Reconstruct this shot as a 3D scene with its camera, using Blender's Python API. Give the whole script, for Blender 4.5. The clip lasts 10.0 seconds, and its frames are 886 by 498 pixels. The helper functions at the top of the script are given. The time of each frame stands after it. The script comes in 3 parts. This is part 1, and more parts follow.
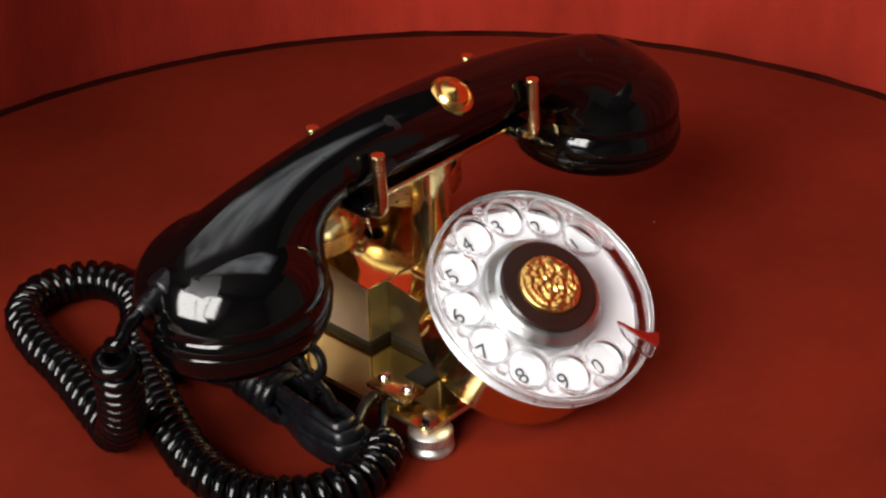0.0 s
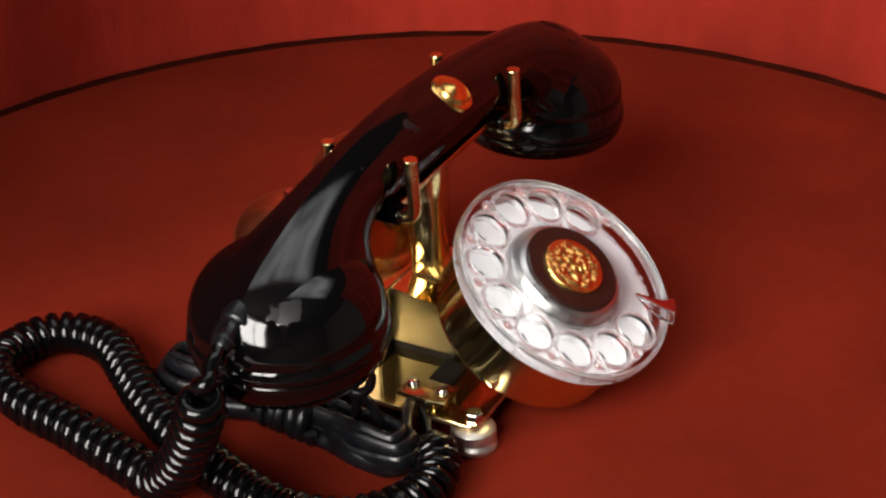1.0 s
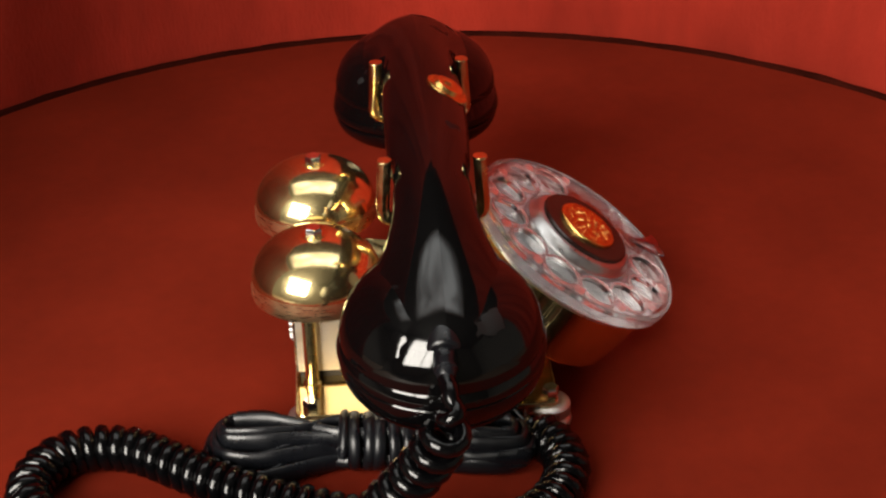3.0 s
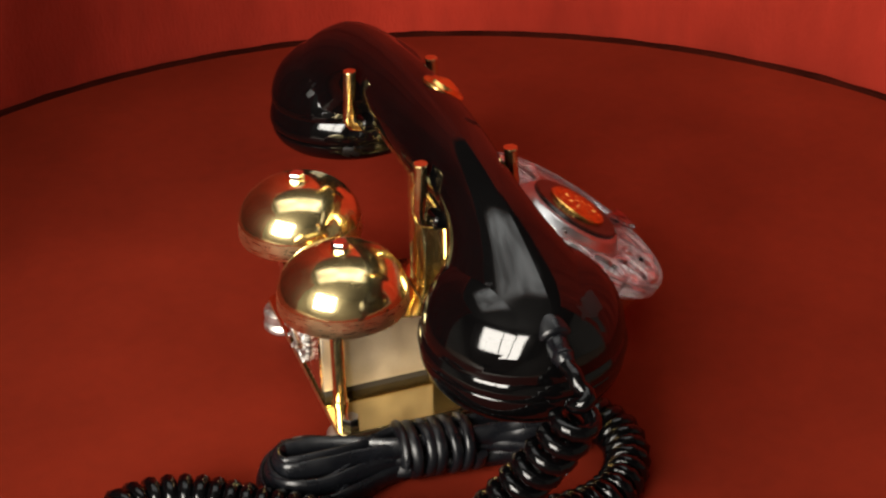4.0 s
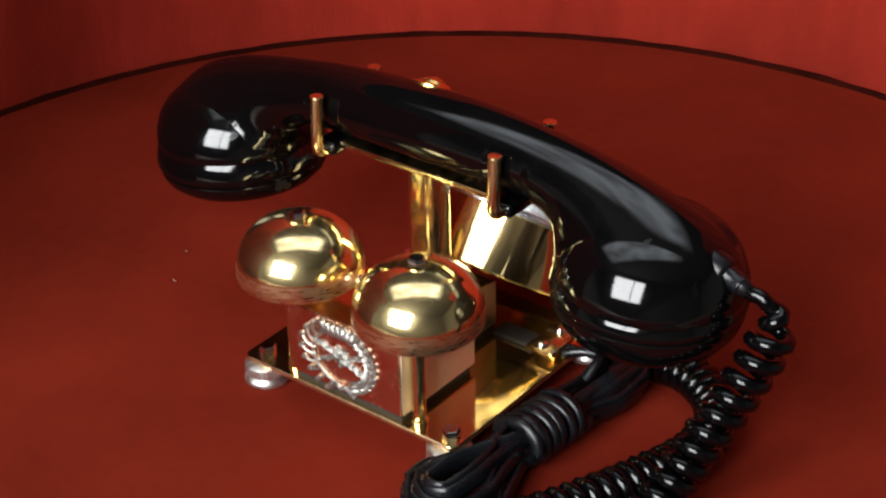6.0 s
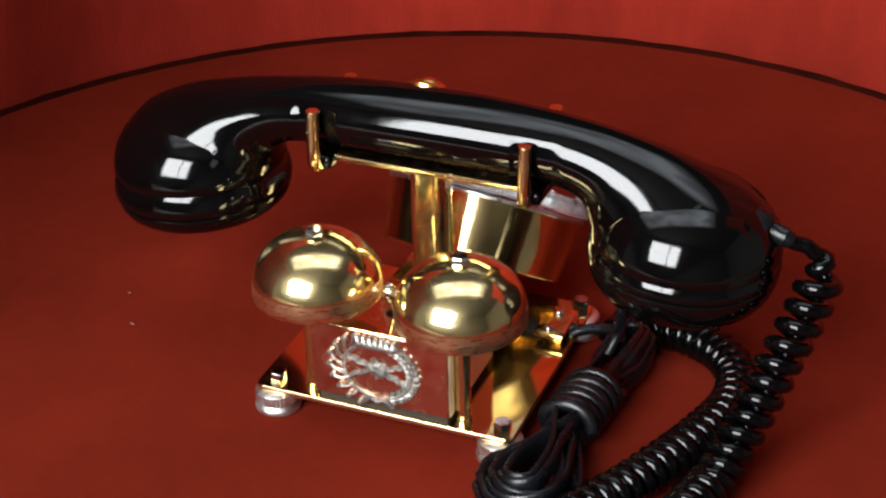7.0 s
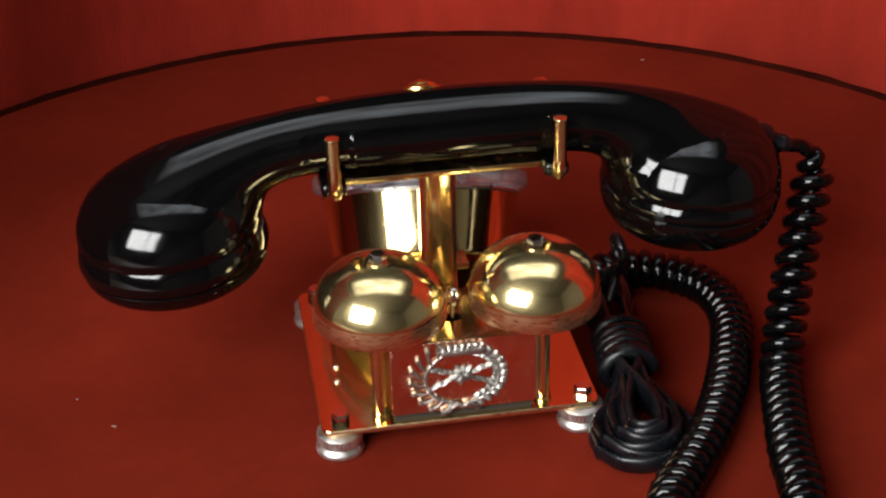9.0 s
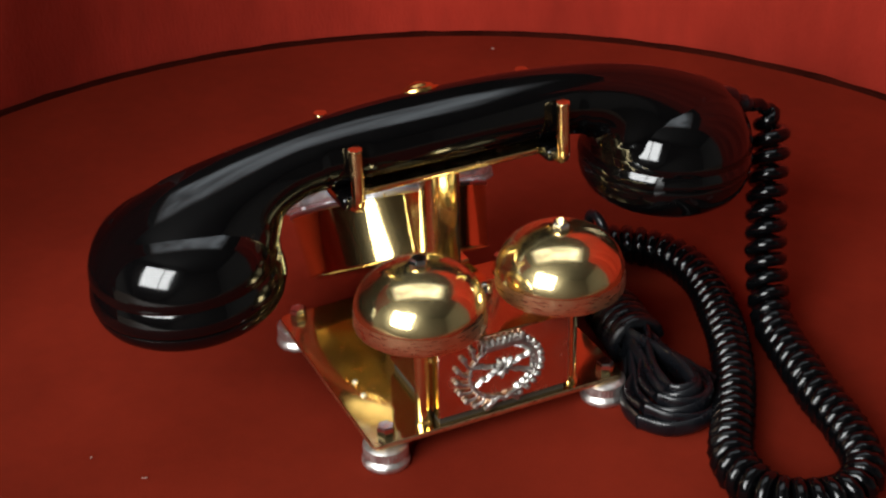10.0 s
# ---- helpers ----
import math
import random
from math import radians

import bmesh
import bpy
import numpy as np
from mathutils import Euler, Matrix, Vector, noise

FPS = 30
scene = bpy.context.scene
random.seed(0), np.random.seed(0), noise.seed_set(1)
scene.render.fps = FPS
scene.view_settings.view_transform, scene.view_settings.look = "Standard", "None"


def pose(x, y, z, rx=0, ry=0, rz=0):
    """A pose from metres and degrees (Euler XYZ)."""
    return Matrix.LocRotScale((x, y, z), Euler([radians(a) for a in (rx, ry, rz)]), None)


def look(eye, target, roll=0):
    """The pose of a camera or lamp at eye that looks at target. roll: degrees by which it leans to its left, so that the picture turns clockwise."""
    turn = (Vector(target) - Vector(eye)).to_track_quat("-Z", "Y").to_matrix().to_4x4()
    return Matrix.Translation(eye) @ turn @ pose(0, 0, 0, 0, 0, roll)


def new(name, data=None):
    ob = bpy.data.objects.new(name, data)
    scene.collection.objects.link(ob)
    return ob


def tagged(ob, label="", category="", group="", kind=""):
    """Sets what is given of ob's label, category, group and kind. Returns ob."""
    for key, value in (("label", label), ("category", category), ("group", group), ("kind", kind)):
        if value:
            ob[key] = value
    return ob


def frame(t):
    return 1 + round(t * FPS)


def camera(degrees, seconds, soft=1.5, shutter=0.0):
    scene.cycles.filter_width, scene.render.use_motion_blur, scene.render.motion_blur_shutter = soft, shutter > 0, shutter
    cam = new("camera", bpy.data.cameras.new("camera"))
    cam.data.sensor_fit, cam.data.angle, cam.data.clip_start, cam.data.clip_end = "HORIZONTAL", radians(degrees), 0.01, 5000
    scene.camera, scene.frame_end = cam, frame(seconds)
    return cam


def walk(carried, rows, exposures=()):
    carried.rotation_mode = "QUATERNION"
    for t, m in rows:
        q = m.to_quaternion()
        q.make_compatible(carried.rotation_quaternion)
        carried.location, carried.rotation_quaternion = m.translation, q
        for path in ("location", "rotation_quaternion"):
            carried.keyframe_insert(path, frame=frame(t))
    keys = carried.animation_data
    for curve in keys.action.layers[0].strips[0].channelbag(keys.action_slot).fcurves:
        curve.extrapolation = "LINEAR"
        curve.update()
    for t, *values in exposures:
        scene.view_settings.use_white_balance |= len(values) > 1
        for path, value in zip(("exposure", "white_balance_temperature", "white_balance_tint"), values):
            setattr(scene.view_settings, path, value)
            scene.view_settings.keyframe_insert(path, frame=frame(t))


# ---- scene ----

# The camera stands still; a round red turntable carries the telephone through 158 degrees.
cam = camera(29.26, 10.0, soft=2.3)
EYE = pose(0, -0.5, 0.33624, 90 - 30.4, 0, -0.186) @ pose(0, 0, 0, 0, 0, -1.358)
# its exposure and white balance drift a little
walk(cam, [(0, EYE), (10, EYE)], exposures=[(0, -0.17, 6500, 10), (1, -0.04, 6600, 10), (2, 0.03, 6850, 10), (4, 0.10, 6950, 9), (4.6, 0.07, 6850, 9),
                                             (5.5, -0.08, 6200, 8), (7, -0.04, 6050, 8), (8.5, -0.10, 6250, 8), (10, -0.22, 6150, 7)])

# ---- light: one window behind the camera on its left, one lit panel overhead ----
world = bpy.data.worlds.new("world")
scene.world = world
world.use_nodes = True
world.node_tree.nodes["Background"].inputs[0].default_value = (0.30, 0.28, 0.27, 1)
world.node_tree.nodes["Background"].inputs[1].default_value = 0.04

WINDOW_AT = (-1.07, -1.68, 1.13)
win_data = bpy.data.lights.new("window_light", "AREA")
win_data.shape, win_data.size, win_data.size_y = "RECTANGLE", 1.34, 1.36
win_data.energy, win_data.color = 132.0, (1.0, 0.97, 0.93)
win = new("window_light", win_data)
win.matrix_world = look(WINDOW_AT, (0, 0, 0.05))


# ---- materials ----
def mat(name, color, rough=0.5, metal=0.0, spec=0.5, coat=0.0, trans=0.0, ior=1.5, sheen=0.0, emit=None,
        var=0.0, var_scale=60.0, bump=0.0, bump_scale=300.0, rough_var=0.0, stretch=None, haze=0.0):
    """A principled material with colour variation at two scales, uneven gloss and fine relief."""
    m = bpy.data.materials.new(name)
    m.use_nodes = True
    nt = m.node_tree
    b = nt.nodes["Principled BSDF"]
    b.inputs["Base Color"].default_value = (*color, 1)
    b.inputs["Roughness"].default_value = rough
    b.inputs["Metallic"].default_value = metal
    b.inputs["Specular IOR Level"].default_value = spec
    b.inputs["Coat Weight"].default_value = coat
    b.inputs["Transmission Weight"].default_value = trans
    b.inputs["IOR"].default_value = ior
    b.inputs["Sheen Weight"].default_value = sheen
    if sheen:
        b.inputs["Sheen Tint"].default_value = (1.0, 0.25, 0.2, 1)
        b.inputs["Sheen Roughness"].default_value = 0.5
    if emit:
        b.inputs["Emission Color"].default_value = (*emit[0], 1)
        b.inputs["Emission Strength"].default_value = emit[1]
    tc = nt.nodes.new("ShaderNodeTexCoord")
    where = tc.outputs["Object"]
    if stretch:
        mp = nt.nodes.new("ShaderNodeMapping")
        mp.inputs["Scale"].default_value = stretch
        nt.links.new(where, mp.inputs["Vector"])
        where = mp.outputs["Vector"]

    def tex(scale, detail=4.0):
        t = nt.nodes.new("ShaderNodeTexNoise")
        t.inputs["Scale"].default_value, t.inputs["Detail"].default_value = scale, detail
        nt.links.new(where, t.inputs["Vector"])
        return t

    def ramp(src, lo, hi, a=0.3, z=0.7):
        r = nt.nodes.new("ShaderNodeMapRange")
        for k, v in zip(("From Min", "From Max", "To Min", "To Max"), (a, z, lo, hi)):
            r.inputs[k].default_value = v
        nt.links.new(src, r.inputs["Value"])
        return r.outputs["Result"]

    if var:
        coarse, fine = tex(var_scale), tex(var_scale * 14)
        mul = nt.nodes.new("ShaderNodeMath")
        mul.operation = "MULTIPLY"
        nt.links.new(ramp(coarse.outputs["Fac"], 1 - var, 1 + var), mul.inputs[0])
        nt.links.new(ramp(fine.outputs["Fac"], 1 - var * 0.3, 1 + var * 0.3), mul.inputs[1])
        mix = nt.nodes.new("ShaderNodeVectorMath")
        mix.operation = "SCALE"
        mix.inputs[0].default_value = color
        nt.links.new(mul.outputs[0], mix.inputs["Scale"])
        nt.links.new(mix.outputs["Vector"], b.inputs["Base Color"])
    if rough_var:
        t = tex(var_scale * 2.3, 6.0)
        nt.links.new(ramp(t.outputs["Fac"], max(0.01, rough - rough_var), rough + rough_var), b.inputs["Roughness"])
    if bump:
        t = tex(bump_scale, 5.0)
        bn = nt.nodes.new("ShaderNodeBump")
        bn.inputs["Strength"].default_value, bn.inputs["Distance"].default_value = 1.0, bump
        nt.links.new(t.outputs["Fac"], bn.inputs["Height"])
        nt.links.new(bn.outputs["Normal"], b.inputs["Normal"])
    if haze:                                          # a worn, hazy share of the polish
        h = nt.nodes.new("ShaderNodeBsdfPrincipled")
        h.inputs["Base Color"].default_value = (*color, 1)
        h.inputs["Roughness"].default_value, h.inputs["Metallic"].default_value = 0.34, metal
        mixer = nt.nodes.new("ShaderNodeMixShader")
        mixer.inputs[0].default_value = haze
        nt.links.new(b.outputs[0], mixer.inputs[1])
        nt.links.new(h.outputs[0], mixer.inputs[2])
        nt.links.new(mixer.outputs[0], nt.nodes["Material Output"].inputs["Surface"])
    return m


BLACK = mat("black_bakelite", (0.0014, 0.0013, 0.0014), 0.08, spec=0.48, rough_var=0.05, var=0.2, var_scale=40, bump=0.00006, bump_scale=55)
RUBBER = mat("black_rubber", (0.0012, 0.0012, 0.0014), 0.14, spec=0.32, rough_var=0.05, var=0.2, var_scale=80)
CABLE = mat("dark_grey_cable", (0.003, 0.0033, 0.0044), 0.32, spec=0.40, rough_var=0.1, var=0.25, var_scale=80)
BRASS = mat("polished_brass", (0.90, 0.72, 0.35), 0.11, 1.0, rough_var=0.05, var=0.08, var_scale=160, bump=0.00005, bump_scale=130, haze=0.18)
BRASS_DULL = mat("satin_brass", (0.78, 0.60, 0.30), 0.2, 1.0, rough_var=0.08, var=0.1, var_scale=90)
BRASS_MIRROR = mat("brass_sheet", (0.83, 0.63, 0.29), 0.09, 1.0, rough_var=0.03, var=0.05, var_scale=50, haze=0.07)
SATIN = mat("pale_satin_metal", (0.86, 0.76, 0.65), 0.5, 1.0, rough_var=0.06, var=0.06, var_scale=60)
# dull satin brass; the drum's greenish reflection is put into its olive colour
OLIVE_REFLECTION = mat("dull_brass_olive_reflection", (0.36, 0.315, 0.20), 0.42, 1.0, rough_var=0.08, var=0.12, var_scale=80)
BRUSHED = mat("brushed_brass", (0.88, 0.62, 0.34), 0.31, 1.0, rough_var=0.08, var=0.08, var_scale=120, stretch=(1, 1, 6))
COPPER = mat("satin_copper_sheet", (0.90, 0.61, 0.43), 0.24, 1.0, rough_var=0.06, var=0.08, var_scale=70)
GOLD = mat("gilt_relief", (0.90, 0.56, 0.16), 0.22, 1.0, var=0.15, var_scale=300, bump=0.0003, bump_scale=1100)
GILT = mat("gilt_button", (0.85, 0.52, 0.16), 0.24, 1.0, var=0.1, var_scale=200)
CHROME = mat("chrome", (0.78, 0.77, 0.75), 0.13, 1.0, rough_var=0.06, var=0.1, var_scale=150)
NICKEL = mat("dull_nickel", (0.70, 0.68, 0.64), 0.42, 1.0, rough_var=0.1, var=0.15, var_scale=150)
ALUMINIUM = mat("satin_aluminium", (0.62, 0.62, 0.63), 0.3, 1.0, rough_var=0.06, var=0.05, var_scale=150)
SILVER = mat("antique_silver", (0.46, 0.45, 0.42), 0.42, 1.0, var=0.25, var_scale=400, bump=0.0002, bump_scale=900)
RIM = mat("clear_moulded_rim", (0.92, 0.93, 0.94), 0.14, trans=0.95, ior=1.47)
RED_PLASTIC = mat("red_translucent_plastic", (0.30, 0.014, 0.009), 0.15, trans=0.5, ior=1.45)
CLEAR = mat("clear_acrylic", (0.93, 0.94, 0.95), 0.04, trans=1.0, ior=1.47, bump=0.0003, bump_scale=230)
HUB_METAL = mat("grey_hub_metal", (0.58, 0.58, 0.58), 0.34, 1.0, rough_var=0.08, var=0.1, var_scale=120)
PLATE_WHITE = mat("white_number_plate", (0.53, 0.53, 0.54), 0.38, 0.15, var=0.04, var_scale=100)
INK = mat("black_ink", (0.01, 0.01, 0.012), 0.5)
BROWN = mat("dark_brown_plastic", (0.018, 0.008, 0.006), 0.25, var=0.15, var_scale=120)
FELT = mat("red_felt", (0.128, 0.0118, 0.0049), 0.9, spec=0.03, var=0.19, var_scale=11, bump=0.00012, bump_scale=1800)
DRAPE = mat("red_cloth", (0.245, 0.0200, 0.011), 0.9, spec=0.05, var=0.32, var_scale=6.5, stretch=(1, 1, 0.35), bump=0.0004, bump_scale=700)
GAP_DARK = mat("dark_gap_strip", (0.020, 0.0028, 0.0015), 0.95, spec=0.02, var=0.3, var_scale=60)
LINT = mat("pale_lint", (0.26, 0.14, 0.11), 0.9)
DARK = mat("dark_parts_and_shade", (0.02, 0.015, 0.01), 0.7)
PLASTER = mat("dim_plaster", (0.20, 0.19, 0.175), 0.9, var=0.08, var_scale=3, bump=0.001, bump_scale=40)
CEILING = mat("grey_ceiling_plaster", (0.08, 0.078, 0.075), 0.9, var=0.06, var_scale=3, bump=0.001, bump_scale=40)
WOOD = mat("brown_wood", (0.14, 0.09, 0.06), 0.5, var=0.25, var_scale=12)
PAINT = mat("white_paint", (0.75, 0.74, 0.72), 0.5, var=0.05, var_scale=10)
DIFFUSER = mat("lit_diffuser", (0.8, 0.8, 0.8), 0.6, emit=((0.92, 0.97, 1.0), 1.75))

# dark edges put into the bakelite's gloss: it fades at grazing angles, hiding reflections
nt = BLACK.node_tree
edge = nt.nodes.new("ShaderNodeLayerWeight")
edge.inputs["Blend"].default_value = 0.5
fade = nt.nodes.new("ShaderNodeMapRange")
for slot, v in zip(("From Min", "From Max", "To Min", "To Max"), (0.42, 0.86, 0.48, 0.02)):
    fade.inputs[slot].default_value = v
nt.links.new(edge.outputs["Facing"], fade.inputs["Value"])
nt.links.new(fade.outputs["Result"], nt.nodes["Principled BSDF"].inputs["Specular IOR Level"])
# dull scuffs, here and there, in its polish
dab = nt.nodes.new("ShaderNodeTexNoise")
dab.inputs["Scale"].default_value, dab.inputs["Detail"].default_value = 62.0, 3.5
where = nt.nodes.new("ShaderNodeTexCoord")
nt.links.new(where.outputs["Object"], dab.inputs["Vector"])
mask = nt.nodes.new("ShaderNodeMapRange")
for slot, v in zip(("From Min", "From Max", "To Min", "To Max"), (0.66, 0.69, 0.0, 0.42)):
    mask.inputs[slot].default_value = v
nt.links.new(dab.outputs["Fac"], mask.inputs["Value"])
gloss = nt.nodes["Principled BSDF"].inputs["Roughness"]
plus = nt.nodes.new("ShaderNodeMath")
plus.operation = "ADD"
nt.links.new(gloss.links[0].from_socket, plus.inputs[0])
nt.links.new(mask.outputs["Result"], plus.inputs[1])
nt.links.new(plus.outputs[0], gloss)
# the diffuser glows unevenly
nt = DIFFUSER.node_tree
glow = nt.nodes.new("ShaderNodeTexNoise")
glow.inputs["Scale"].default_value, glow.inputs["Detail"].default_value = 5.0, 4.0
spread = nt.nodes.new("ShaderNodeMapRange")
spread.inputs["From Min"].default_value, spread.inputs["From Max"].default_value = 0.32, 0.62
spread.inputs["To Min"].default_value, spread.inputs["To Max"].default_value = 0.35, 2.1
place = nt.nodes.new("ShaderNodeTexCoord")
nt.links.new(place.outputs["Object"], glow.inputs["Vector"])
nt.links.new(glow.outputs["Fac"], spread.inputs["Value"])
# and fades towards its rim, put in to soften its reflections
axes = nt.nodes.new("ShaderNodeSeparateXYZ")
nt.links.new(place.outputs["Object"], axes.inputs[0])
level = spread.outputs["Result"]
for axis, mid, half in (("X", 0.005, 0.445), ("Y", -0.045, 0.21)):
    off = nt.nodes.new("ShaderNodeMath")
    off.operation, off.inputs[1].default_value = "SUBTRACT", mid
    nt.links.new(axes.outputs[axis], off.inputs[0])
    far = nt.nodes.new("ShaderNodeMath")
    far.operation = "ABSOLUTE"
    nt.links.new(off.outputs[0], far.inputs[0])
    dim = nt.nodes.new("ShaderNodeMapRange")
    dim.interpolation_type = "SMOOTHSTEP"
    for slot, v in zip(("From Min", "From Max", "To Min", "To Max"), (half * 0.72, half, 1.12, 0.3)):
        dim.inputs[slot].default_value = v
    nt.links.new(far.outputs[0], dim.inputs["Value"])
    mul = nt.nodes.new("ShaderNodeMath")
    mul.operation = "MULTIPLY"
    nt.links.new(level, mul.inputs[0])
    nt.links.new(dim.outputs["Result"], mul.inputs[1])
    level = mul.outputs[0]
nt.links.new(level, nt.nodes["Principled BSDF"].inputs["Emission Strength"])

MM = 0.001
FELT_Z = -2.0          # height of the felt under the plate's datum, mm


# ---- mesh tools (millimetres in, metres out) ----
def part(name, bm, material, parent=None, label="", smooth=True, sharp=38.0):
    """Links a bmesh as one mesh object under a thing or a part."""
    bmesh.ops.recalc_face_normals(bm, faces=bm.faces[:])
    me = bpy.data.meshes.new(name)
    bm.to_mesh(me)
    bm.free()
    me.materials.append(material)
    for p in me.polygons:
        p.use_smooth = smooth
    if smooth:
        me.set_sharp_from_angle(angle=radians(sharp))
    ob = new(name, me)
    if parent:
        ob.parent = parent
    if label:
        ob["label"] = label
    return ob


def empty(name):
    ob = new(name)
    ob.empty_display_size = 0.02
    return ob


def vm(x, y, z):
    return Vector((x * MM, y * MM, z * MM))


def lathe(profile, segs=48, m=None, closed=False):
    """A surface of revolution about z from (radius, height) pairs."""
    bm = bmesh.new()
    rings = []
    for r, z in profile:
        if r < 1e-6:
            rings.append([bm.verts.new(vm(0, 0, z))])
        else:
            rings.append([bm.verts.new(vm(r * math.cos(a), r * math.sin(a), z))
                          for a in (2 * math.pi * k / segs for k in range(segs))])
    pairs = list(zip(rings, rings[1:])) + ([(rings[-1], rings[0])] if closed else [])
    for a, b in pairs:
        for k in range(segs):
            q = [a[k % len(a)], a[(k + 1) % len(a)], b[(k + 1) % len(b)], b[k % len(b)]]
            u = []
            for v in q:
                if v not in u:
                    u.append(v)
            if len(u) > 2:
                bm.faces.new(u)
    if m:
        bm.transform(m)
    return bm


def at(x, y, z, rx=0, ry=0, rz=0):
    return pose(x * MM, y * MM, z * MM, rx, ry, rz)


def slab(x0, x1, y0, y1, z0, z1, bevel=0.3, segs=2, m=None):
    bm = bmesh.new()
    bmesh.ops.create_cube(bm, size=1.0)
    for v in bm.verts:
        v.co = vm((x0 + x1) / 2 + v.co.x * (x1 - x0), (y0 + y1) / 2 + v.co.y * (y1 - y0), (z0 + z1) / 2 + v.co.z * (z1 - z0))
    if bevel:
        bmesh.ops.bevel(bm, geom=bm.edges[:], offset=bevel * MM, segments=segs, affect="EDGES", profile=0.5)
    if m:
        bm.transform(m)
    return bm


def prism(poly, z0, z1, bevel=0.4, m=None, holes=()):
    """An upright prism over a polygon, its top edge chamfered; holes: (x, y, radius, depth) sunk in the top."""
    bm = bmesh.new()
    n = len(poly)
    cx, cy = sum(p[0] for p in poly) / n, sum(p[1] for p in poly) / n

    def ring(z, d):
        out = []
        for x, y in poly:
            l = math.hypot(x - cx, y - cy)
            k = (l - d) / l
            out.append(bm.verts.new(vm(cx + (x - cx) * k, cy + (y - cy) * k, z)))
        return out
    rs = [ring(z0, bevel), ring(z0 + bevel, 0), ring(z1 - bevel, 0), ring(z1, bevel)]
    for a, b in zip(rs, rs[1:]):
        for k in range(n):
            bm.faces.new((a[k], a[(k + 1) % n], b[(k + 1) % n], b[k]))
    bm.faces.new(rs[0][::-1])
    if not holes:
        bm.faces.new(rs[3])
    else:
        edges = [bm.edges.get((rs[3][k], rs[3][(k + 1) % n])) for k in range(n)]
        for x, y, r, d in holes:
            top = [bm.verts.new(vm(x + r * math.cos(a), y + r * math.sin(a), z1)) for a in (2 * math.pi * k / 24 for k in range(24))]
            low = [bm.verts.new(v.co - Vector((0, 0, d * MM))) for v in top]
            for k in range(24):
                edges.append(bm.edges.new((top[k], top[(k + 1) % 24])))
                bm.faces.new((top[k], top[(k + 1) % 24], low[(k + 1) % 24], low[k]))
            bm.faces.new(low)
        bmesh.ops.triangle_fill(bm, use_beauty=True, edges=edges)
    if m:
        bm.transform(m)
    return bm


def smooth_path(pts, step=2.0):
    """A Catmull-Rom curve through points, resampled at even steps."""
    P = [np.array(p, float) for p in pts]
    P = [2 * P[0] - P[1]] + P + [2 * P[-1] - P[-2]]
    out = []
    for i in range(1, len(P) - 2):
        for t in np.linspace(0, 1, 24, endpoint=False):
            a, b, c, d = P[i - 1:i + 3]
            out.append(0.5 * (2 * b + (c - a) * t + (2 * a - 5 * b + 4 * c - d) * t * t + (3 * b - a - 3 * c + d) * t ** 3))
    out.append(P[-2])
    out = np.array(out)
    s = np.concatenate([[0], np.cumsum(np.linalg.norm(np.diff(out, axis=0), axis=1))])
    q = np.linspace(0, s[-1], max(2, int(s[-1] / step) + 1))
    return np.stack([np.interp(q, s, out[:, k]) for k in range(3)], 1)


def frames_along(path):
    """A tangent and two cross directions at each point, carried along without twist."""
    T = np.gradient(path, axis=0)
    T /= np.linalg.norm(T, axis=1)[:, None]
    n = np.cross(T[0], [0.13, 0.2, 1.0])
    N = []
    for t in T:
        n = n - t * (n @ t)
        n = n / np.linalg.norm(n)
        N.append(n)
    N = np.array(N)
    return T, N, np.cross(T, N)


def tube(path, r, segs=10, flat=1.0, radii=None, bm=None, closed=False):
    path = np.array(path, float)
    bm = bm or bmesh.new()
    T, N, B = frames_along(path)
    rings = []
    for i, p in enumerate(path):
        rr = radii[i] if radii is not None else r
        rings.append([bm.verts.new(Vector((p + N[i] * rr * math.cos(a) + B[i] * rr * flat * math.sin(a)) * MM))
                      for a in (2 * math.pi * k / segs for k in range(segs))])
    for a, b in zip(rings, rings[1:] + (rings[:1] if closed else [])):
        for k in range(segs):
            bm.faces.new((a[k], a[(k + 1) % segs], b[(k + 1) % segs], b[k]))
    if not closed:
        bm.faces.new(rings[0][::-1])
        bm.faces.new(rings[-1])
    return bm


def hex_nut(r, h):
    bm = bmesh.new()
    def ring(rr, z):
        return [bm.verts.new(vm(rr * math.cos(math.pi / 3 * k), rr * math.sin(math.pi / 3 * k), z)) for k in range(6)]
    rs = [ring(r, 0), ring(r, h * 0.82), ring(r * 0.86, h)]
    for a, b in zip(rs, rs[1:]):
        for k in range(6):
            bm.faces.new((a[k], a[(k + 1) % 6], b[(k + 1) % 6], b[k]))
    bm.faces.new(rs[0][::-1])
    bm.faces.new(rs[2])
    return bm


def brushed(ob, test):
    """Gives the brushed finish to those faces of a part that pass the test."""
    ob.data.materials.append(BRUSHED)
    for p in ob.data.polygons:
        if test(p):
            p.material_index = 1


def moved(bm, m):
    bm.transform(m)
    return bm


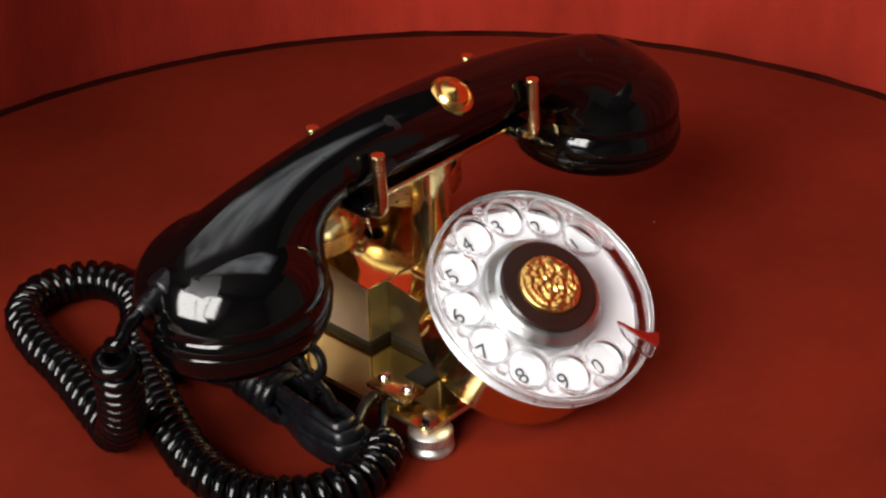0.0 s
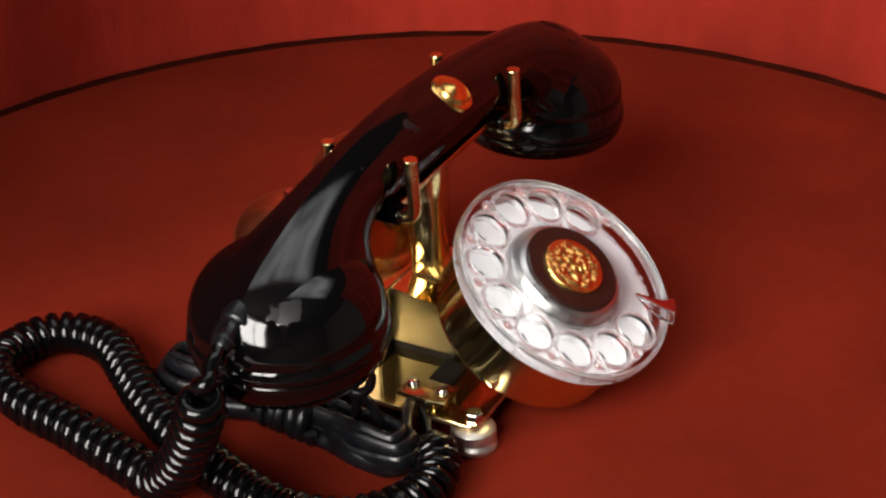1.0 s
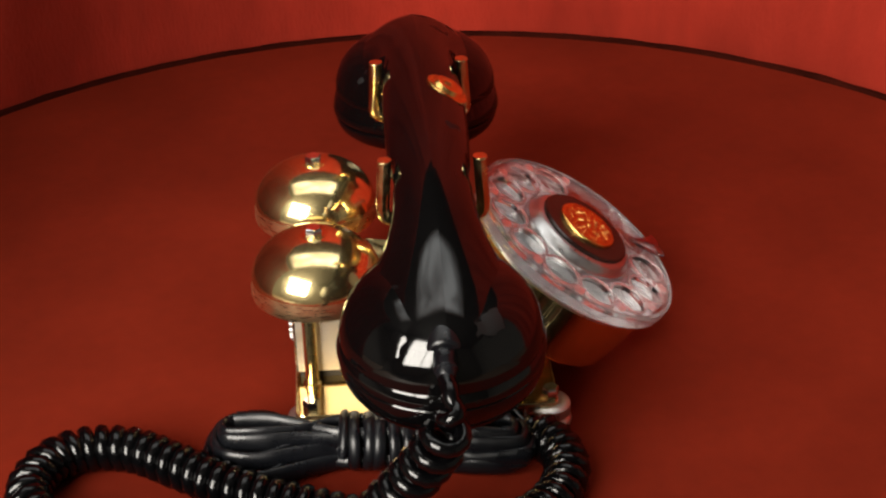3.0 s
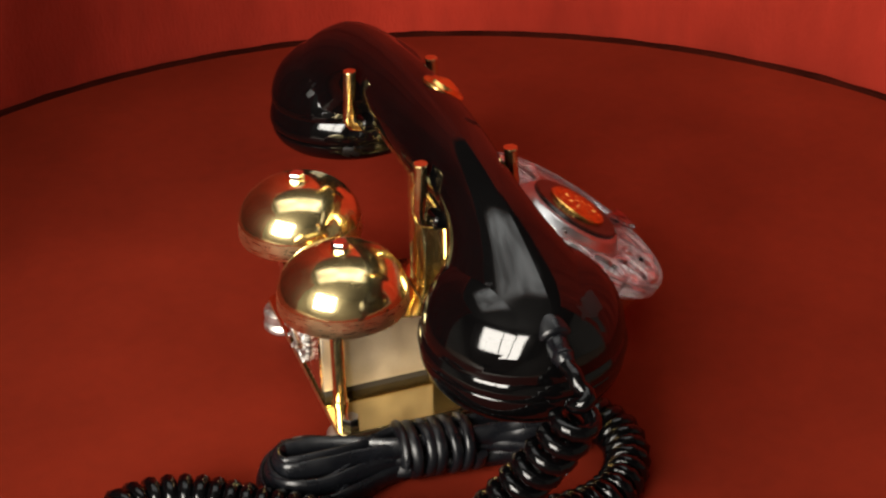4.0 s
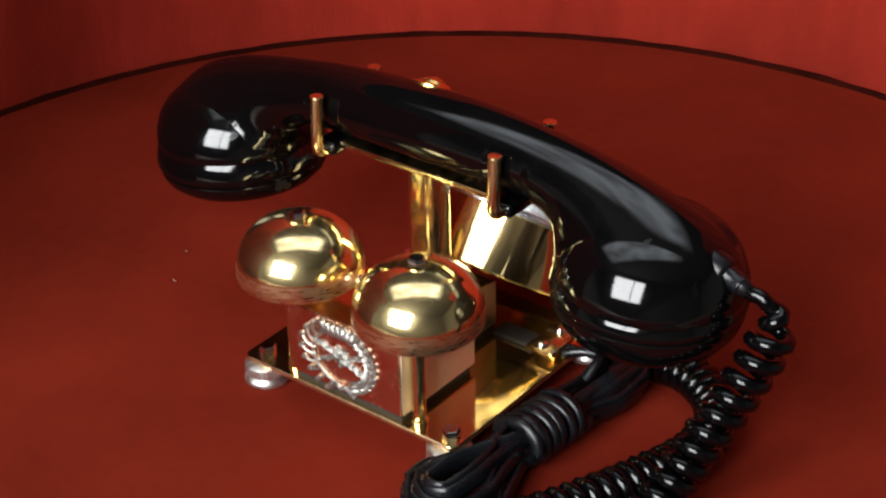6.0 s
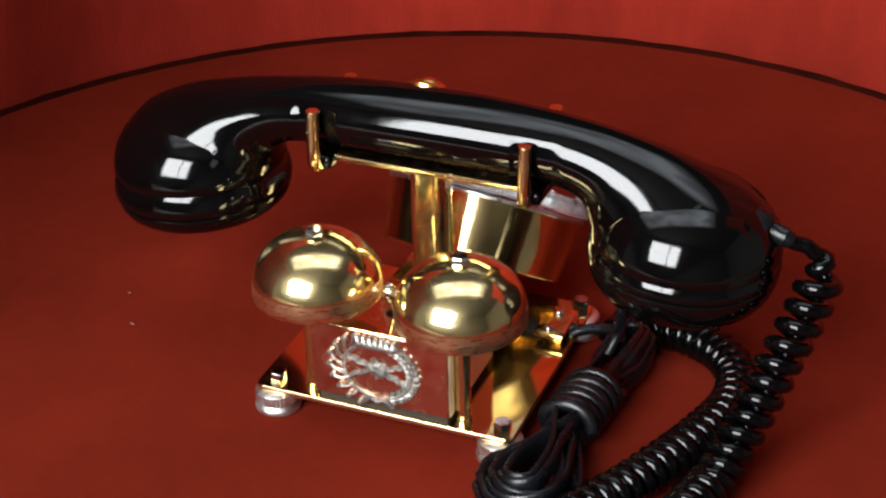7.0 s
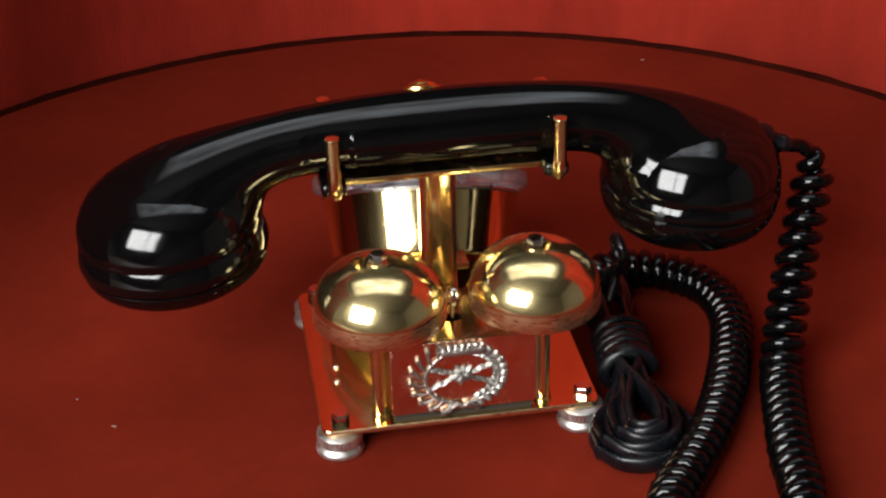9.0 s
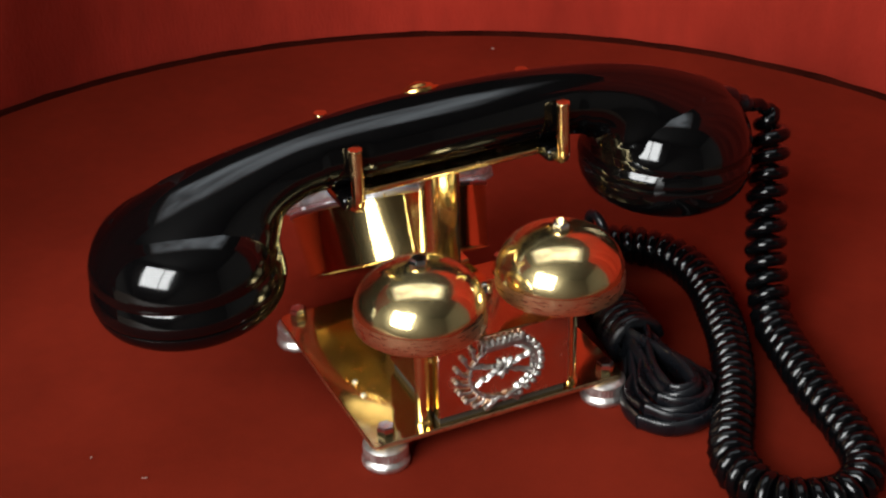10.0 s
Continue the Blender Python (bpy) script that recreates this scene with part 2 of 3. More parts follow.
# ---- the room: plain shell, window opening, lit panel ----
def build_room():
    tagged(part("table_top", slab(-700, 700, -420, 700, -70, -40, 3), WOOD), "dark wooden table top under the turntable", "table top", kind="structure")
    for name, b in (("floor", (-2600, 2600, -2600, 2600, -800, -760)), ("wall_back", (-2600, 2600, 2500, 2600, -760, 1950)),
                    ("wall_right", (2500, 2600, -2600, 2500, -760, 1950)), ("wall_front", (-2600, 2600, -2700, -2600, -760, 1950)),
                    ("wall_left", (-2600, -2500, -2600, 2500, -760, 1950))):
        tagged(part(name, slab(*b, 0), WOOD if name == "floor" else PLASTER, smooth=False), "plain wall or floor of the dim room", "room shell", kind="structure")
    tagged(part("ceiling", slab(-2600, 2600, -2700, 2600, 1950, 2000, 0), CEILING, smooth=False), "plain off-white ceiling of the dim room", "ceiling", kind="structure")
    # sloping wall that holds the window, with the opening through it
    wall = bmesh.new()
    for x0, x1, y0, y1 in ((-1180, -777, -1700, 860), (777, 1180, -1700, 860), (-777, 777, 747, 860), (-777, 777, -1700, -747)):
        piece = bpy.data.meshes.new("piece")
        bm = slab(x0, x1, y0, y1, 0, 80, 0)
        bm.to_mesh(piece)
        bm.free()
        wall.from_mesh(piece)
        bpy.data.meshes.remove(piece)
    holder = tagged(part("wall_window", wall, PLASTER, smooth=False), "plain sloping wall round the window", "wall", kind="structure")
    holder.matrix_world = look(WINDOW_AT, (0, 0, 0.05))
    # window frame round the light
    w = tagged(empty("window_1"), "white-framed window with one upright bar", "window", kind="structure")
    w.matrix_world = look(WINDOW_AT, (0, 0, 0.05))
    for x0, x1, y0, y1 in ((-775, -730, -745, 745), (730, 775, -745, 745), (-730, 730, 700, 745), (-730, 730, -745, -700)):
        part("window_frame", slab(x0, x1, y0, y1, -30, 20, 2), PAINT, w)
    part("window_bar", slab(170, 210, -700, 700, -40, -15, 2), PAINT, w)
    # lit panel overhead
    p = tagged(empty("ceiling_light"), "white overhead light panel with a thin painted frame", "ceiling light")
    p.location = (-0.03, 0.10, 0.80)
    part("diffuser", slab(-440, 450, -255, 165, 0, 10, 1), DIFFUSER, p)
    for x0, x1, y0, y1 in ((-455, -440, -270, 180), (450, 465, -270, 180), (-440, 450, -270, -255), (-440, 450, 165, 180)):
        part("frame", slab(x0, x1, y0, y1, -4, 30, 1), PAINT, p)
    for x in (-400, 400):
        part("hanger", slab(x - 4, x + 4, -4, 4, 10, 1148, 0.5), PAINT, p, "thin hanging rod")


build_room()


# ---- red drape standing in a half ring behind the turntable ----
def build_drape():
    bm = bmesh.new()
    n, h = 290, 26
    grid = []
    for i in range(n + 1):
        a = math.radians(-12 + 211 * i / n)
        row = []
        for j in range(h + 1):
            z = -40 + 430 * (j / h) ** 1.3
            k = min(1.0, max(0.0, z / 60))
            fold = 1.7 * noise.noise((a * 7.0, 0.3, z * 0.002)) + 0.9 * noise.noise((a * 19.0, 4.3, z * 0.004)) + 1.2 * noise.noise((a * 3.0, 9.1, z * 0.006))
            r = 294.0 + 3.2 * k * fold + 0.4 * fold + 0.015 * max(0, z) + 5.0 * k * noise.noise((a * 5.5, 20.0, z * 0.001))
            row.append(bm.verts.new(vm(r * math.cos(a), r * math.sin(a), z)))
        grid.append(row)
    for i in range(n):
        for j in range(h):
            bm.faces.new((grid[i][j], grid[i + 1][j], grid[i + 1][j + 1], grid[i][j + 1]))
    ob = part("drape_wall", bm, DRAPE)
    s = ob.modifiers.new("thickness", "SOLIDIFY")
    s.thickness, s.offset = 0.003, 1.0
    tagged(ob, "red cloth backdrop curving round behind the turntable", "backdrop", kind="structure")


build_drape()
# dark strip along the seam, put in for the shade in the gap
gap_line = [(292.0 * math.cos(radians(a)) + 0.8 * noise.noise((a * 0.2, 1, 1)), 292.0 * math.sin(radians(a)) + 0.8 * noise.noise((a * 0.2, 5, 1)), FELT_Z - 1.4 + 0.9 * noise.noise((a * 0.3, 2, 7)))
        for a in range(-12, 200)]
tagged(part("trim", tube(gap_line, 2.2, 8), GAP_DARK), "dark maroon strip for the seam and shaded gap at the foot of the backdrop", "trim", kind="structure")

# ---- turntable ----
turntable = tagged(empty("turntable"), "round red felt-covered turntable with specks of lint", "turntable")
part("disc", lathe([(0, -12), (286, -12), (288.4, -10.5), (288.6, -1.2), (287.6, -0.15), (285, 0), (200, 0), (100, 0), (0, 0)], 160, at(0, 0, FELT_Z)), FELT, turntable, "red felt covering")
part("pivot", lathe([(0, -40), (60, -40), (60, -14), (0, -14)], 40), DARK, turntable, "dark pivot under the disc")
rng = random.Random(4)


def build_lint(x, y, s):
    pts = [(x + rng.uniform(-1, 1) * s, y + rng.uniform(-1, 1) * s, FELT_Z + 0.35 + 0.2 * k % 2) for k in range(4)]
    part("lint", tube(smooth_path(pts, 0.4), 0.2, 6), LINT, turntable)


# ---- telephone (its own frame: x along the handset to the ear end, y to the bells) ----
PHONE = pose(-0.003126, 0.001483, 0, 0, 0, 46.21)
telephone = tagged(empty("telephone"), "brass skeleton telephone with clear rotary dial and twin bells", "telephone")

# base plate on four knurled feet


def rounded(x0, x1, y0, y1, r, n=6):
    out = []
    for cx, cy, a0 in ((x1 - r, y1 - r, 0), (x0 + r, y1 - r, 90), (x0 + r, y0 + r, 180), (x1 - r, y0 + r, 270)):
        out += [(cx + r * math.cos(math.radians(a0 + 90 * k / n)), cy + r * math.sin(math.radians(a0 + 90 * k / n))) for k in range(n + 1)]
    return out


plate = part("base_plate", prism(rounded(-44, 48.2, -39.6, 47.4, 3), 6.6, 8.6, 0.35), BRASS_MIRROR, telephone, "polished brass plate")
brushed(plate, lambda p: abs(p.normal.z) < 0.6)


def build_foot(x, y):
    bm = bmesh.new()
    prof = [(0, -2.0), (7.0, -2.0), (7.8, -1.5), (8.0, -0.6), (7.7, 0.5), (6.9, 1.2), (6.8, 1.7), (7.3, 2.1), (7.3, 5.4), (6.7, 6.1), (4.0, 6.6), (0, 6.6)]
    segs = 72
    rings = []
    for i, (r, z) in enumerate(prof):
        if r == 0:
            rings.append([bm.verts.new(vm(0, 0, z))])
        else:
            rings.append([bm.verts.new(vm((r + (0.22 * (k % 2) if i in (7, 8) else 0)) * math.cos(2 * math.pi * k / segs),
                                          (r + (0.22 * (k % 2) if i in (7, 8) else 0)) * math.sin(2 * math.pi * k / segs), z)) for k in range(segs)])
    for a, b in zip(rings, rings[1:]):
        for k in range(segs):
            q = []
            for v in (a[k % len(a)], a[(k + 1) % len(a)], b[(k + 1) % len(b)], b[k % len(b)]):
                if v not in q:
                    q.append(v)
            if len(q) > 2:
                bm.faces.new(q)
    part("foot", moved(bm, at(x, y, 0)), NICKEL, telephone, "knurled nickel foot")
    part("bolt", moved(hex_nut(3.0, 3.4), at(x - 0.6, y - 0.6, 8.6, 0, 0, 17 + x)), CHROME, telephone, "hexagonal bolt head")


for fx, fy in ((42.2, 42.4), (-38.6, 42.6), (-39.2, -36.4), (42.2, -36.2)):
    build_foot(fx, fy)

for sx, sy in ((39.6, 11.0), (40.2, 19.6)):
    part("set_screw", lathe([(0, 0), (1.0, 0), (1.0, 0.5), (0.7, 0.9), (0, 1.0)], 12, at(sx, sy, 8.6)), NICKEL, telephone, "tiny steel set screw")

# works box, with an opening in its top for the clapper
X0, X1, Y0, Y1, ZB, ZT = -22.4, 25.2, 8.0, 46.6, 11.7, 38.8
box_plan = [(X0, Y0), (X1, Y0), (X1, Y1), (X0, Y1)]


def sloped(bm):
    """Lowers the top of the box towards the dial."""
    for v in bm.verts:
        if v.co.z > 20 * MM:
            v.co.z -= (Y1 * MM - v.co.y) * 0.15
    return bm


box = part("works_box", sloped(prism(box_plan, ZB, ZT, 0.4, holes=((2.6, 29.5, 3.7, 7),))), BRASS_MIRROR, telephone, "polished brass box over the works", sharp=20)
# dark block put in for the shade between box and plate
part("gap_shade", slab(X0 + 1, X1 - 1, Y0 + 1, Y1 - 1, 8.6, ZB, 0.1, 1), DARK, telephone, "dark block standing for the shaded gap under the box")
# dark lining added so that the brass hole looks shaded inside
part("slot_shade", sloped(lathe([(0, ZT - 6.8), (3.6, ZT - 6.8), (3.6, ZT - 0.4), (3.35, ZT - 0.4), (3.3, ZT - 6.4), (0, ZT - 6.4)], 24, at(2.6, 29.5, 0))), DARK, box, "dark lining standing for the shade inside the clapper opening")
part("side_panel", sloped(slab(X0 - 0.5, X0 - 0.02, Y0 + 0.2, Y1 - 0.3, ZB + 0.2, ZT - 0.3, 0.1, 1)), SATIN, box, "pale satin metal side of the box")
part("back_panel", sloped(slab(X0 + 0.3, X1 - 0.3, Y0 - 0.5, Y0 - 0.02, ZB + 0.2, ZT - 0.3, 0.1, 1)), OLIVE_REFLECTION, box, "dull satin brass back of the box, tinted olive for the drum's reflection")
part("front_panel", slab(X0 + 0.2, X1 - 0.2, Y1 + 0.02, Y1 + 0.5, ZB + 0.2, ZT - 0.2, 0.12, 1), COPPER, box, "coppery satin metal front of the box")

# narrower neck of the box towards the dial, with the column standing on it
neck = part("box_neck", sloped(slab(-13.6, 17.0, -16.5, Y0 - 0.52, ZB, ZT - 0.2, 0.3, 2)), BRASS_MIRROR, box, "brass neck of the box, polished on top, dull sides tinted olive for reflections", sharp=20)
neck.data.materials.append(OLIVE_REFLECTION)
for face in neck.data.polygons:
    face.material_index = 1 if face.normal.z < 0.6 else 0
# the same dark fill for the shade below the neck
part("neck_gap_shade", slab(-12.8, 16.2, -15.8, Y0 - 0.6, 8.6, ZB, 0.1, 1), DARK, neck, "dark block standing for the shaded gap under the neck")

# clapper
part("clapper", lathe([(0, 0), (0.75, 0), (0.75, 12.6), (1.8, 13.0), (2.7, 14.2), (2.9, 15.8), (2.6, 17.6), (1.5, 19.0), (0.9, 19.3), (0.8, 20.0), (0, 20.1)], 20, at(2.5, 30.0, 31.6, -16)), CHROME, telephone, "chromed clapper")


# bells on pillars
def build_bell(x, y, px, py):
    prof = [(1.6, 65.4)]
    for k in range(1, 19):
        a = math.radians(90 - k * 90 / 18)
        prof.append((21.2 * math.cos(a) ** 0.90, 49.8 + 15.8 * math.sin(a)))
    prof += [(21.3, 48.4), (21.4, 46.0), (21.2, 45.2), (20.6, 45.2), (20.4, 46.2)]
    for k in range(0, 14, 2):
        a = math.radians(k * 90 / 14)
        prof.append((19.8 * math.cos(a), 49.4 + 15.0 * math.sin(a)))
    b = part("bell", lathe(prof, 72, at(x, y, 0)), BRASS, telephone, "polished brass bell dome with a brushed rim")
    brushed(b, lambda p: p.center.z < 0.0515)
    part("washer", lathe([(0, 65.1), (3.9, 65.1), (3.9, 65.7), (0, 65.8)], 24, at(x, y, 0)), BRASS_DULL, b)
    part("nut", moved(hex_nut(2.9, 2.6), at(x, y, 65.6, 0, 0, 25 + x)), CHROME, b, "hexagonal chrome nut")
    part("pillar", lathe([(0, 8.6), (3.0, 8.6), (3.0, 9.6), (2.4, 10), (2.4, 44), (1.9, 47), (1.9, 64), (0, 64)], 24, at(px, py, 0)), BRASS, telephone, "brass bell pillar")


build_bell(26.6, 38.0, 28.4, 41.4)
build_bell(-23.6, 38.0, -25.6, 41.6)

# column and cradle
part("column", prism(rounded(-4.4, 7.8, -5.8, 5.8, 3.6), 30.6, 77.6, 0.3), BRASS, telephone, "polished brass column")
cradle = part("cradle_plate", prism(rounded(-38.5, 41.0, -8.5, 8.5, 2), 77.2, 79.2, 0.3), BRASS_DULL, telephone, "flat brass cradle plate")
for cx_ in (-36.6, 36.6):
    part("cross_arm", slab(cx_ - 4.2, cx_ + 4.2, -12.4, 12.4, 74.8, 79.8, 1.8, 4), BLACK, cradle, "black cross arm with rounded ends")
    for sy in (-1, 1):
        pts = [(cx_, sy * 8, 77.0), (cx_, sy * 12.6, 76.8), (cx_, sy * 15.2, 78.2), (cx_, sy * 15.6, 81.5), (cx_, sy * 15.2, 88), (cx_, sy * 14.7, 97.0)]
        pth = smooth_path(pts, 0.8)
        bmh = tube(pth, 2.15, 16)
        part("hook", bmh, BRASS_DULL, cradle, "round brass hook post")
        part("hook_cap", lathe([(0, 0), (2.2, 0), (2.35, 0.3), (2.2, 0.8), (0, 0.9)], 18, at(cx_, sy * 14.7, 96.8)), BRASS_DULL, cradle)

# cord clamp with two screws
clamp = part("cord_clamp", slab(-42.0, -31.2, -27.2, -9.6, 11.2, 13.2, 0.4), BRASS_DULL, telephone, "small brass cord clamp")
part("clamp_block", slab(-40.0, -33.4, -22.5, -14.0, 8.6, 11.2, 0.3), BRASS_DULL, clamp, "brass block under the clamp")
for sy in (-23.6, -12.6):
    part("screw", moved(lathe([(0, 0), (2.3, 0), (2.3, 0.9), (1.7, 1.7), (0, 2.0)], 20), at(-36.0, sy, 13.1)), CHROME, clamp, "chrome screw")

part("strap", slab(-31.2, -14.2, -21.6, -13.6, 8.6, 10.4, 0.5), DARK, telephone, "black cable strap under the clamp")

# ---- dial ----
N = Vector((math.cos(radians(56.7)) * math.cos(radians(-98)), math.cos(radians(56.7)) * math.sin(radians(-98)), math.sin(radians(56.7))))
EX = Vector((0, 0, 1)).cross(N).normalized()
EY = N.cross(EX)
DIAL = Matrix.Translation(vm(0, -50.6, 44.5)) @ Matrix((EX, EY, N)).transposed().to_4x4()
dial = part("dial_housing", lathe([(0, -28.6), (32.2, -28.6), (32.9, -28.3), (33.2, -27.8), (33.0, -27.2), (35.6, -6.4), (35.2, -5.9), (0, -5.9)], 96, DIAL), BRASS_MIRROR, telephone, "polished brass drum behind the dial")
part("bezel", lathe([(35.0, -6.3), (35.8, -6.3), (36.2, -5.9), (36.2, -5.2), (35.8, -4.8), (35.0, -4.9)], 96, DIAL, closed=True), ALUMINIUM, dial, "silver bezel ring")
part("number_plate", lathe([(0, -5.85), (34.9, -5.85), (34.9, -5.2), (0, -5.2)], 80, DIAL), PLATE_WHITE, dial, "white number plate")
part("bracket", slab(-9, 12, -30, 0, 35.7, 38.2, 0.5), BRASS_DULL, telephone, "brass bracket behind the dial")

# finger wheel: clear disc with ten holes, each with a raised lip
HOLES = [24.4 + 28.5 * k for k in range(10)]
HR, HC = 6.4, 29.2


def build_wheel():
    bm = bmesh.new()
    z0, z1 = -0.5, 1.1
    def circle(cx, cy, r, n, z):
        return [bm.verts.new(vm(cx + r * math.cos(2 * math.pi * k / n), cy + r * math.sin(2 * math.pi * k / n), z)) for k in range(n)]
    tops, lows = [], []
    specs = [(0, 0, 37.7, 96), (0, 0, 19.5, 64)] + [(HC * math.cos(radians(a)), HC * math.sin(radians(a)), HR, 28) for a in HOLES]
    for z, store in ((z1, tops), (z0, lows)):
        edges = []
        for cx, cy, r, n in specs:
            c = circle(cx, cy, r, n, z)
            edges += [bm.edges.new((c[k], c[(k + 1) % n])) for k in range(n)]
            store.append(c)
        bmesh.ops.triangle_fill(bm, use_beauty=True, edges=edges)
    for a, b in zip(tops, lows):
        n = len(a)
        for k in range(n):
            bm.faces.new((a[k], a[(k + 1) % n], b[(k + 1) % n], b[k]))
    bm.transform(DIAL)
    w = part("finger_wheel", bm, CLEAR, dial, "clear acrylic finger wheel with ten holes")
    clear = [w]
    for a in HOLES:
        spot = DIAL @ at(HC * math.cos(radians(a)), HC * math.sin(radians(a)), 0)
        clear.append(part("hole_lip", lathe([(HR - 0.1, 1.13), (HR + 1.1, 1.13), (HR + 1.0, 1.6), (HR + 0.5, 1.9), (HR, 1.6)], 28, spot, closed=True), RIM, w))
        clear.append(part("hole_collar", lathe([(HR + 0.1, -0.53), (HR + 0.1, -3.2), (HR + 0.5, -3.5), (HR + 0.9, -3.2), (HR + 1.2, -0.53)], 28, spot, closed=True), RIM, w))
    for a in HOLES:
        stud = lathe([(0, 2.9), (1.0, 2.7), (1.8, 2.0), (2.1, 1.13), (0, 1.13)], 14, DIAL @ at(34.4 * math.cos(radians(a - 14.5)), 34.4 * math.sin(radians(a - 14.5)), 0))
        clear.append(part("stud", stud, RIM, w))
    rim = [(37.75, -3.2), (38.3, -3.7), (39.0, -3.4), (39.3, -2.6), (39.3, 0.9), (39.0, 1.6), (38.4, 1.9), (37.75, 1.5)]
    clear.append(part("wheel_rim", lathe(rim, 96, DIAL, closed=True), RIM, w, "clear moulded rim"))
    for o in clear:
        o.visible_shadow = False


build_wheel()

hub = part("hub_ring", lathe([(15, -3.8), (21.0, -3.8), (21.0, -1.0), (20.2, 1.4), (19.4, 1.9), (18.6, 3.6), (17.6, 4.6), (16.4, 4.8), (15.0, 4.0)], 72, DIAL, closed=True), HUB_METAL, dial, "stepped silver hub ring")
part("hub_disc", lathe([(0, 3.4), (16.6, 3.4), (16.6, 5.6), (16.0, 6.1), (11.2, 6.2), (0, 6.2)], 64, DIAL), BROWN, hub, "dark brown hub disc")


def build_medal():
    bm = lathe([(0, 6.2), (10.6, 6.2), (10.7, 7.0), (10.0, 7.6), (9.3, 7.3)] + [(9.2 - 0.46 * k, 7.35) for k in range(1, 20)] + [(0, 7.35)], 72)
    for v in bm.verts:
        r = math.hypot(v.co.x, v.co.y) / MM
        if r < 9.1 and v.co.z > 7 * MM:
            v.co.z += MM * (1.5 * abs(noise.noise((v.co.x * 420 + v.co.y * 160, v.co.y * 230 - v.co.x * 90, 2.0))) + 0.8 * noise.noise((v.co.x * 760, v.co.y * 520, 5.0)))
    part("medallion", moved(bm, DIAL), GOLD, hub, "gilt medallion with worn relief", sharp=80)


build_medal()


def build_digits():
    for k, a in enumerate(HOLES):
        cu = bpy.data.curves.new("digit", "FONT")
        cu.body, cu.size, cu.align_x, cu.align_y = "1234567890"[k], 8.0 * MM, "CENTER", "CENTER"
        cu.extrude = 0.03 * MM
        tmp = new("digit_curve", cu)
        me = bpy.data.meshes.new_from_object(tmp.evaluated_get(bpy.context.evaluated_depsgraph_get()))
        bpy.data.objects.remove(tmp)
        me.transform(DIAL @ at(HC * math.cos(radians(a)), HC * math.sin(radians(a)), -5.14))
        me.materials.clear()
        me.materials.append(INK)
        ob = new("digit", me)
        ob.parent = dial
        ob["label"] = "black printed number " + "1234567890"[k]


build_digits()

# finger stop: a clear tongue reaching in over the wheel, edged with a red blade
stop = part("finger_stop", moved(prism([(15.9, -20.4), (20.4, -29.0), (22.8, -33.4), (18.6, -35.6), (16.2, -31.0), (15.3, -25.4)], 2.3, 3.5, 0.25), DIAL), CLEAR, dial, "clear finger stop")
part("blade", moved(prism([(16.2, -19.8), (19.4, -24.2), (23.2, -27.4), (27.4, -29.6), (25.6, -32.0), (22.9, -33.2), (20.5, -28.8)], 2.3, 3.7, 0.25), DIAL), RED_PLASTIC, stop, "red pointed blade")
part("stem", moved(tube(smooth_path([(25.0, -30.6, -9.0), (26.2, -32.1, -4.0), (26.0, -31.8, 1.5), (24.8, -31.2, 2.9)], 0.6), 0.9, 10), DIAL), CHROME, stop, "thin steel stem")


